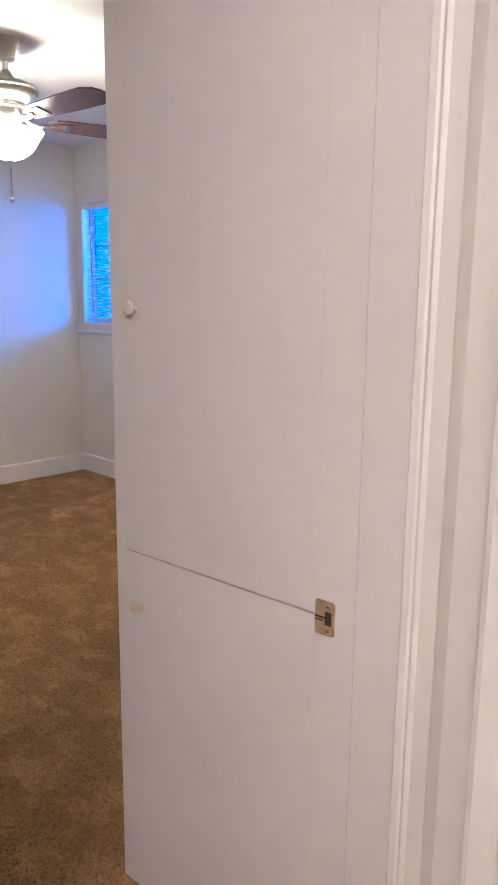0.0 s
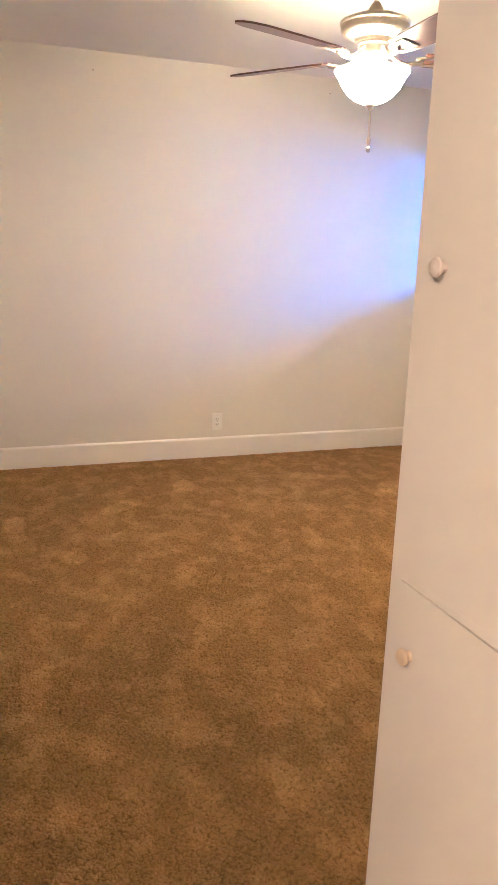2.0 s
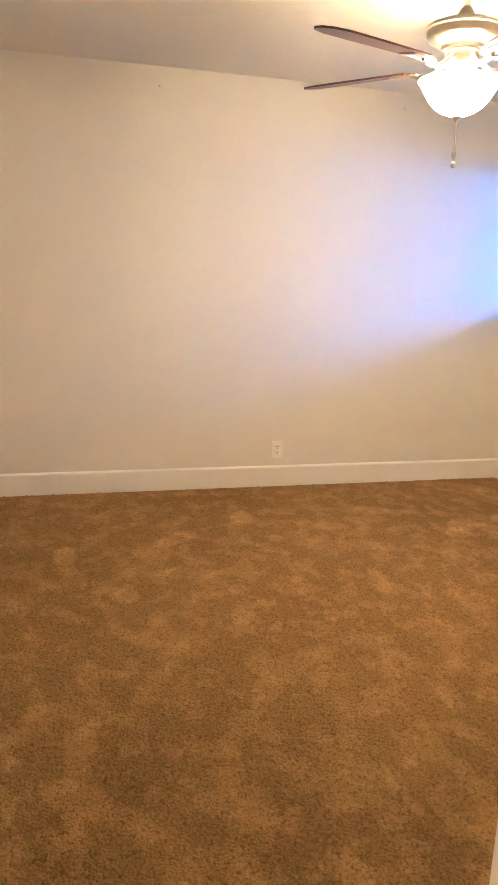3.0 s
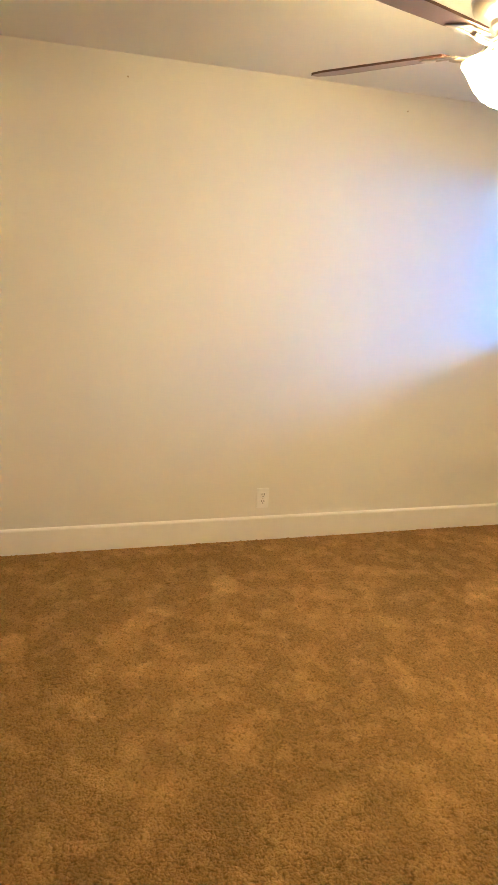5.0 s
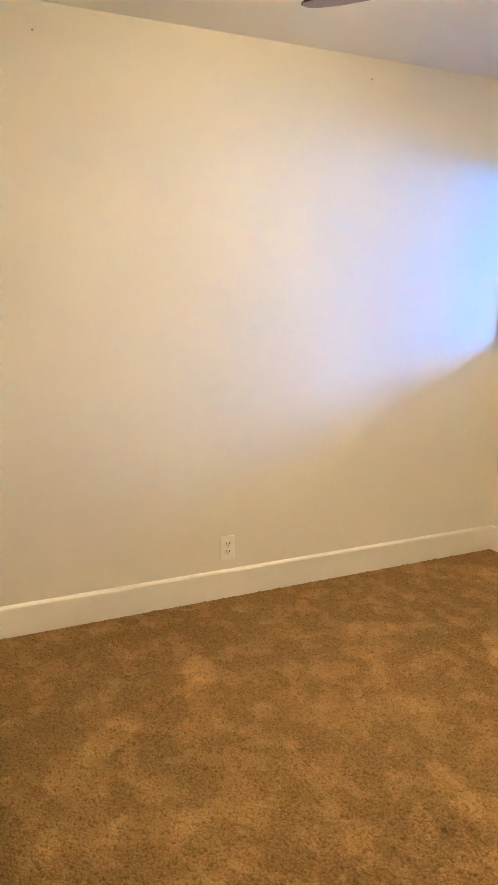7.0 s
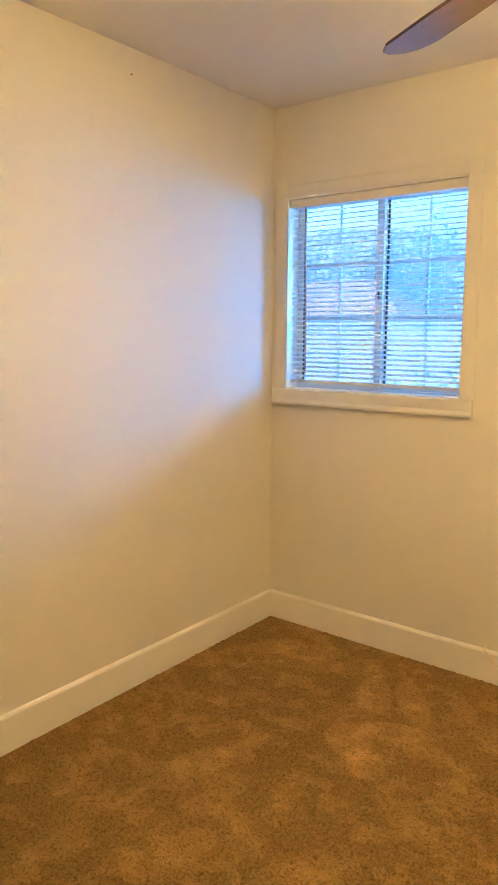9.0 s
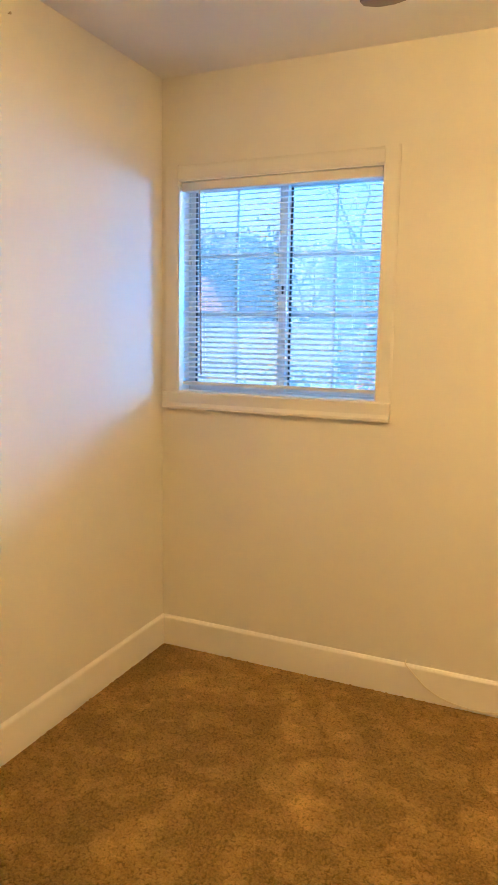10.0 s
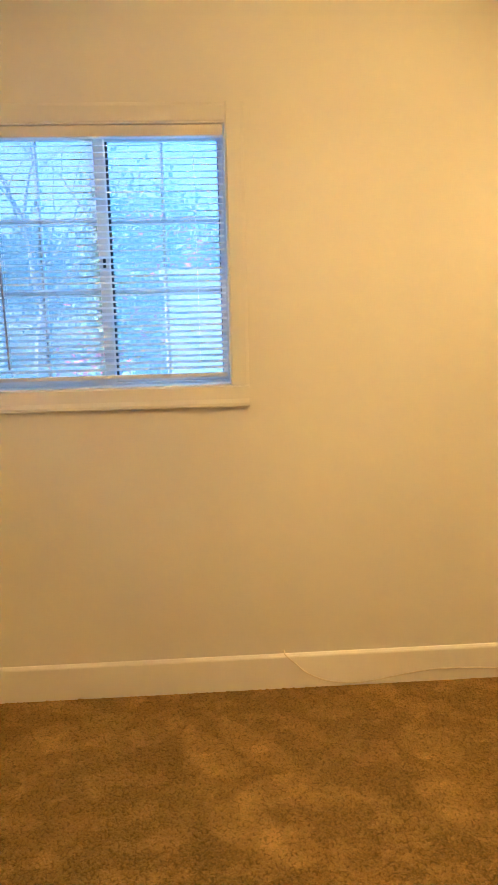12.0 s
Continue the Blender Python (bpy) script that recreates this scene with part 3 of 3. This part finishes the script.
def sash(name, x0, x1, y, wl, wr, seals):
    """A vinyl sash: four members, seal, glass, and a two-by-three grid."""
    z0, z1, w = WZ0 + 0.012, WZ1 - 0.012, 0.024
    fr = part(name, in_win(box((x0, y - 0.012, z0), (x0 + wl, y + 0.012, z1), 0.002)), VINYL, win)
    part("stile", in_win(box((x1 - wr, y - 0.012, z0), (x1, y + 0.012, z1), 0.002)), VINYL, fr)
    part("bottom_rail", in_win(box((x0 + wl, y - 0.012, z0), (x1 - wr, y + 0.012, z0 + w), 0.002)), VINYL, fr)
    part("top_rail", in_win(box((x0 + wl, y - 0.012, z1 - w), (x1 - wr, y + 0.012, z1), 0.002)), VINYL, fr)
    for xs, ws in seals:
        part("seal", in_win(box((xs, y - 0.010, z0 + w), (xs + ws, y - 0.004, z1 - w))), SCREEN, fr)
    gx0, gx1, gz0, gz1 = x0 + wl, x1 - wr, z0 + w, z1 - w
    pane = part("pane", in_win(box((gx0, y - 0.002, gz0), (gx1, y + 0.002, gz1))), GLASS, fr)
    pane.visible_shadow = False
    xm = (gx0 + gx1) / 2
    part("muntin", in_win(box((xm - 0.0045, y + 0.003, gz0), (xm + 0.0045, y + 0.010, gz1), 0.001)), VINYL, fr)
    for f in (0.37, 0.67):
        zz = gz0 + (gz1 - gz0) * f
        part("muntin", in_win(box((gx0, y + 0.003, zz - 0.005), (gx1, y + 0.0096, zz + 0.005), 0.001)), VINYL, fr)


bm = box((WX0 + 0.004, GY, WZ0), (WX0 + 0.012, GY + 0.06, WZ1), 0.001)
box((WX1 - 0.012, GY, WZ0), (WX1 - 0.004, GY + 0.06, WZ1), 0.001, bm)
box((WX0 + 0.012, GY, WZ0), (WX1 - 0.012, GY + 0.06, WZ0 + 0.012), 0.001, bm)
box((WX0 + 0.012, GY, WZ1 - 0.012), (WX1 - 0.012, GY + 0.06, WZ1), 0.001, bm)
part("window_frame", in_win(bm), VINYL, win)
sash("sliding_sash", WX0 + 0.012, XM + 0.022, GY + 0.016, 0.022, 0.036, [(WX0 + 0.034, 0.007)])
sash("fixed_sash", XM - 0.012, WX1 - 0.012, GY + 0.043, 0.036, 0.012, [(XM + 0.024, 0.008), (WX1 - 0.027, 0.003)])
part("sash_latch", in_win(box((XM + 0.000, GY - 0.002, 1.572), (XM + 0.010, GY + 0.0045, 1.604), 0.0015)), SCREEN, win, "small dark sash latch")

blind = thing("window_blind", (XM, YN + 0.032, WZ1), "white horizontal mini blind, lowered with open slats", "blind")
BX0, BX1 = WX0 + 0.008 - XM, WX1 - 0.008 - XM
part("headrail", box((BX0, -0.020, -0.042), (BX1, 0.018, -0.006), 0.003), RAIL, blind)
bm = bmesh.new()
for i in range(7):
    f = i / 6 - 0.5
    z = 0.0018 * (1 - (2 * f) ** 2)
    for x in (BX0 + 0.004, BX1 - 0.004):
        bm.verts.new((x, f * 0.025, z))
bm.verts.ensure_lookup_table()
for i in range(6):
    bm.faces.new((bm.verts[2 * i], bm.verts[2 * i + 1], bm.verts[2 * i + 3], bm.verts[2 * i + 2]))
bmesh.ops.solidify(bm, geom=bm.faces[:], thickness=0.0006)
slat = part("slat", bm, SLAT, blind, smooth=True)
slat.location = (0, 0, -0.066)
slat.rotation_euler = (radians(18), 0, 0)
NS = 36
for i in range(1, NS):
    o = new("slat", slat.data)
    o.parent = blind
    o.location = (random.uniform(-0.0008, 0.0008), 0, -0.066 - i * 0.0213)
    o.rotation_euler = (radians(18 + random.uniform(-2, 2)), radians(random.uniform(-0.08, 0.08)), 0)
ZB = -0.066 - NS * 0.0213
part("bottom_rail", box((BX0 + 0.004, -0.013, ZB - 0.012), (BX1 - 0.004, 0.013, ZB + 0.002), 0.003), RAIL, blind)
for x in (BX0 + 0.10, 0.03, BX1 - 0.10):
    for y in (-0.0135, 0.0135):
        part("ladder_cord", tube([(x, y, -0.048), (x, y, ZB)], 0.0007, 5), SLAT, blind)
part("tilt_wand", tube([(BX0 + 0.088, -0.026, -0.045), (BX0 + 0.094, -0.024, -0.45), (BX0 + 0.098, -0.022, -0.80)], 0.0036, 8), WAND, blind, "thin smoky plastic tilt wand")


# ---- loose cable at the foot of the window wall ----
CABLE = ((-5.172, 0.003, 0.150), (-5.168, 0.020, 0.138), (-5.130, 0.020, 0.100), (-5.086, 0.020, 0.060), (-5.021, 0.022, 0.030), (-4.957, 0.024, 0.018), (-4.900, 0.024, 0.014),
         (-4.840, 0.024, 0.019), (-4.750, 0.022, 0.032), (-4.630, 0.020, 0.048), (-4.530, 0.019, 0.050), (-4.377, 0.019, 0.043), (-4.100, 0.022, 0.020), (-3.900, 0.024, 0.007))
cable = tagged(link("loose_cable", tube(smooth_path([(x, YN - o, z) for x, o, z in CABLE], 6), 0.0025, 8), CORD, smooth=True),
      "thin cream cable hanging over the baseboard onto the carpet", "cable")

# the old room's far corner is a little out of square
PIVOT = Matrix.Translation((XW, YN, 0))
for ob in list(scene.objects):
    if ob.parent is None and ob.name.split(".")[0] in ("wall_west", "baseboard_west", "wall_outlet", "wall_nail"):
        ob.matrix_basis = PIVOT @ Matrix.Rotation(radians(1.2), 4, "Z") @ PIVOT.inverted() @ ob.matrix_basis
    if ob.parent is None and ob.name in ("wall_north", "baseboard_north", "window_1", "window_blind", "loose_cable"):
        ob.matrix_basis = PIVOT @ Matrix.Rotation(radians(-0.9), 4, "Z") @ PIVOT.inverted() @ ob.matrix_basis

# ---- assumed hall ceiling lamp, out of view ----
hl = thing("assumed_hall_light", (-0.85, -0.15, H), "round frosted flush ceiling light, lit, assumed out of view", "ceiling light")
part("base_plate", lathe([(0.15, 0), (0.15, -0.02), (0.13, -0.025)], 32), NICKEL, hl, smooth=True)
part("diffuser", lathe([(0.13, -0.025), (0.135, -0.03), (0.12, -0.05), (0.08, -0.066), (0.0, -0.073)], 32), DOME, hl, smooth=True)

# ---- outdoors ----
GZ = -0.45
bm = bmesh.new()
bmesh.ops.create_grid(bm, x_segments=60, y_segments=60, size=400)
for v in bm.verts:
    v.co.z = GZ
structure("ground", bm, GRASS, "dry winter lawn and open ground", "ground")
structure("road", box((-90, 17.5, GZ - 0.1), (60, 25, GZ + 0.02)), ASPHALT, "grey asphalt street", "road")
structure("pavement", box((-90, 14.5, GZ - 0.1), (60, 17.5, GZ + 0.12), 0.02), CONCRETE, "pale concrete pavement", "pavement")
structure("driveway", box((-22, 9.3, GZ - 0.1), (-8.3, 14.5, GZ + 0.03)), CONCRETE, "pale concrete driveway", "driveway")

bm = bmesh.new()
bmesh.ops.create_grid(bm, x_segments=120, y_segments=14, size=1)
for v in bm.verts:
    u, w = v.co.x, v.co.y
    x, y = u * 260 - 60, 170 + w * 70
    ridge = (1 if x < -60 else max(0, 1 - (x + 60) / 50)) * (24 + 13 * noise.noise((x * 0.014, 3.1, 0)) + 5 * noise.noise((x * 0.05, 7.7, 0)))
    v.co = (x, y, GZ - 1 + max(0.0, ridge * (1 - w * w * 0.9) * (0.5 + 0.5 * w if w < 0 else 1)) + 1.2 * noise.noise((x * 0.2, y * 0.2, 1)))
structure("backdrop", bm, HILL, "distant scrub-covered hillside", "hill")


def leaf_cloud(centre, size, count, leaf, seed, hollow=0.35):
    """Many small bent leaves on uneven clumps."""
    rnd = random.Random(seed)
    b = bmesh.new()
    clumps = []
    for _ in range(max(6, count // 60)):
        d = Vector([rnd.gauss(0, 1) for _ in range(3)]).normalized() * rnd.uniform(hollow, 1.0)
        clumps.append((Vector((d.x * size[0], d.y * size[1], d.z * size[2])), rnd.uniform(0.16, 0.34) * min(size)))
    for i in range(count):
        c, r = clumps[i % len(clumps)]
        p = Vector(centre) + c + Vector([rnd.gauss(0, 1) for _ in range(3)]) * r
        u = Vector([rnd.gauss(0, 1) for _ in range(3)]).normalized()
        w = u.orthogonal().normalized()
        s_ = leaf * rnd.uniform(0.6, 1.3)
        n_ = u.cross(w) * s_ * 0.2
        v = [b.verts.new(p - u * s_), b.verts.new(p + w * s_ * 0.45 + n_), b.verts.new(p + u * s_), b.verts.new(p - w * s_ * 0.45 + n_)]
        b.faces.new((v[0], v[1], v[2]))
        b.faces.new((v[0], v[2], v[3]))
    return b


def branches(height, radius, seed, levels=4):
    """A tapered trunk that forks into limbs and twigs."""
    rnd = random.Random(seed)
    out = bmesh.new()

    def grow(p, d, ln, r, lev):
        pts, rad = [p], [r]
        q = p
        for k in range(1, 5):
            d = (d + Vector([rnd.uniform(-0.16, 0.16) for _ in range(3)])).normalized()
            q = q + d * ln / 4
            pts.append(q)
            rad.append(r * (1 - 0.12 * k))
        seg = tube(pts, r, 7 if lev > 1 else 4, rad)
        me = bpy.data.meshes.new("tmp")
        seg.to_mesh(me)
        seg.free()
        out.from_mesh(me)
        bpy.data.meshes.remove(me)
        if lev:
            for k in range(3):
                turn = Vector([rnd.uniform(-1, 1), rnd.uniform(-1, 1), rnd.uniform(-0.1, 0.7)]).normalized()
                grow(pts[-1 - (k % 2)], (d * 0.75 + turn * 0.75).normalized(), ln * rnd.uniform(0.6, 0.8), rad[-1] * 0.72, lev - 1)

    grow(Vector((0, 0, 0)), Vector((0.05, 0, 1)), height * 0.36, radius, levels)
    return out


bare = thing("bare_tree", (-7.75, 12.0, GZ), "bare winter tree with forked grey branches", "tree")
part("trunk", branches(5.4, 0.19, 5, 5), BARK, bare, smooth=True)
bare2 = thing("bare_tree", (-11.5, 20.0, GZ + 0.02), "bare street tree beyond the pavement", "tree")
part("trunk", branches(6.0, 0.16, 11, 4), BARK, bare2, smooth=True)

bush = thing("flowering_bush", (-5.85, 8.6, GZ), "tall green bush covered in small red flowers", "bush")
part("trunk", branches(2.4, 0.05, 8, 3), BARK, bush)
part("foliage", leaf_cloud((0.1, 0.2, 1.75), (0.72, 0.6, 1.45), 9000, 0.050, 21, 0.15), LEAF, bush)
part("blossom", leaf_cloud((0.1, 0.1, 1.65), (0.78, 0.62, 1.45), 1500, 0.045, 22, 0.4), PETAL, bush, "clusters of small red flowers")
bush2 = thing("flowering_bush", (-7.6, 9.6, GZ), "low green bush with red flowers", "bush")
part("foliage", leaf_cloud((0, 0, 0.70), (0.7, 0.6, 0.6), 3000, 0.045, 31, 0.2), LEAF, bush2)
part("blossom", leaf_cloud((0, 0, 0.72), (0.72, 0.62, 0.6), 260, 0.045, 32, 0.5), PETAL, bush2, "scattered small red flowers")

gw = thing("garden_wall", (-4.4, 6.5, GZ), "white-painted masonry garden wall with a coping", "garden wall")
part("wall", box((-1.25, -0.08, 0), (0.3, 0.08, 2.08), 0.006), WHITEWALL, gw)
part("coping", box((-1.28, -0.11, 2.08), (0.33, 0.11, 2.15), 0.012), WHITEWALL, gw)


gw2 = thing("garden_wall", (-15.5, 13.6, GZ), "long pale rendered garden wall beside the driveway", "garden wall")
part("wall", box((-9.0, -0.09, 0), (7.0, 0.09, 2.0), 0.006), WHITEWALL, gw2)
part("coping", box((-9.03, -0.12, 2.0), (7.03, 0.12, 2.07), 0.012), WHITEWALL, gw2)


def evergreen(x, y, h, w, seed, label="dense dark green tree"):
    t = thing("evergreen_tree", (x, y, GZ), label, "tree")
    part("trunk", tube([(0, 0, 0), (0.05, 0, h * 0.4), (0, 0.05, h * 0.8)], 0.2, 8, [0.22, 0.16, 0.05]), BARK, t)
    part("crown", leaf_cloud((0, 0, h * 0.58), (w, w, h * 0.40), 2600, 0.22, seed, 0.1), PINE, t)


evergreen(-20.5, 36, 6.5, 2.0, 41)
evergreen(-27, 44, 8.0, 2.8, 42)
evergreen(-13, 40, 7.0, 2.6, 43)
evergreen(-9, 46, 8.5, 3.0, 44)
evergreen(-36, 46, 7.0, 3.2, 45)
evergreen(-4, 38, 6.5, 2.6, 46)


def house(x, y, w, d, h, seed, label):
    t = thing("house", (x, y, GZ), label, "house")
    part("wall", box((-w / 2, -d / 2, 0), (w / 2, d / 2, h)), STUCCO, t)
    b = bmesh.new()
    o = 0.5
    lo = [b.verts.new(p) for p in ((-w / 2 - o, -d / 2 - o, h), (w / 2 + o, -d / 2 - o, h), (w / 2 + o, d / 2 + o, h), (-w / 2 - o, d / 2 + o, h))]
    hi = [b.verts.new((-w / 2 + d * 0.35, 0, h + d * 0.24)), b.verts.new((w / 2 - d * 0.35, 0, h + d * 0.24))]
    for f in ((lo[0], lo[1], hi[1], hi[0]), (lo[2], lo[3], hi[0], hi[1]), (lo[1], lo[2], hi[1]), (lo[3], lo[0], hi[0]), (lo[3], lo[2], lo[1], lo[0])):
        b.faces.new(f)
    part("roof", b, ROOFTILE, t, "low hipped roof of red clay tiles")
    for k, xx in enumerate((-w * 0.32, w * 0.05, w * 0.33)):
        if k == 1:
            part("door", box((xx - 0.5, -d / 2 - 0.04, 0), (xx + 0.5, -d / 2 + 0.02, 2.05), 0.01), BARK, t)
        else:
            wf = part("window", box((xx - 0.8, -d / 2 - 0.05, 0.95), (xx + 0.8, -d / 2 + 0.02, 2.1), 0.01), VINYL, t)
            part("pane", box((xx - 0.72, -d / 2 - 0.06, 1.03), (xx - 0.03, -d / 2 - 0.04, 2.02)), DARKGLASS, wf)
            part("pane", box((xx + 0.03, -d / 2 - 0.06, 1.03), (xx + 0.72, -d / 2 - 0.04, 2.02)), DARKGLASS, wf)


house(-25.5, 35, 12, 8, 2.7, 1, "single-storey stucco house with red tile roof")
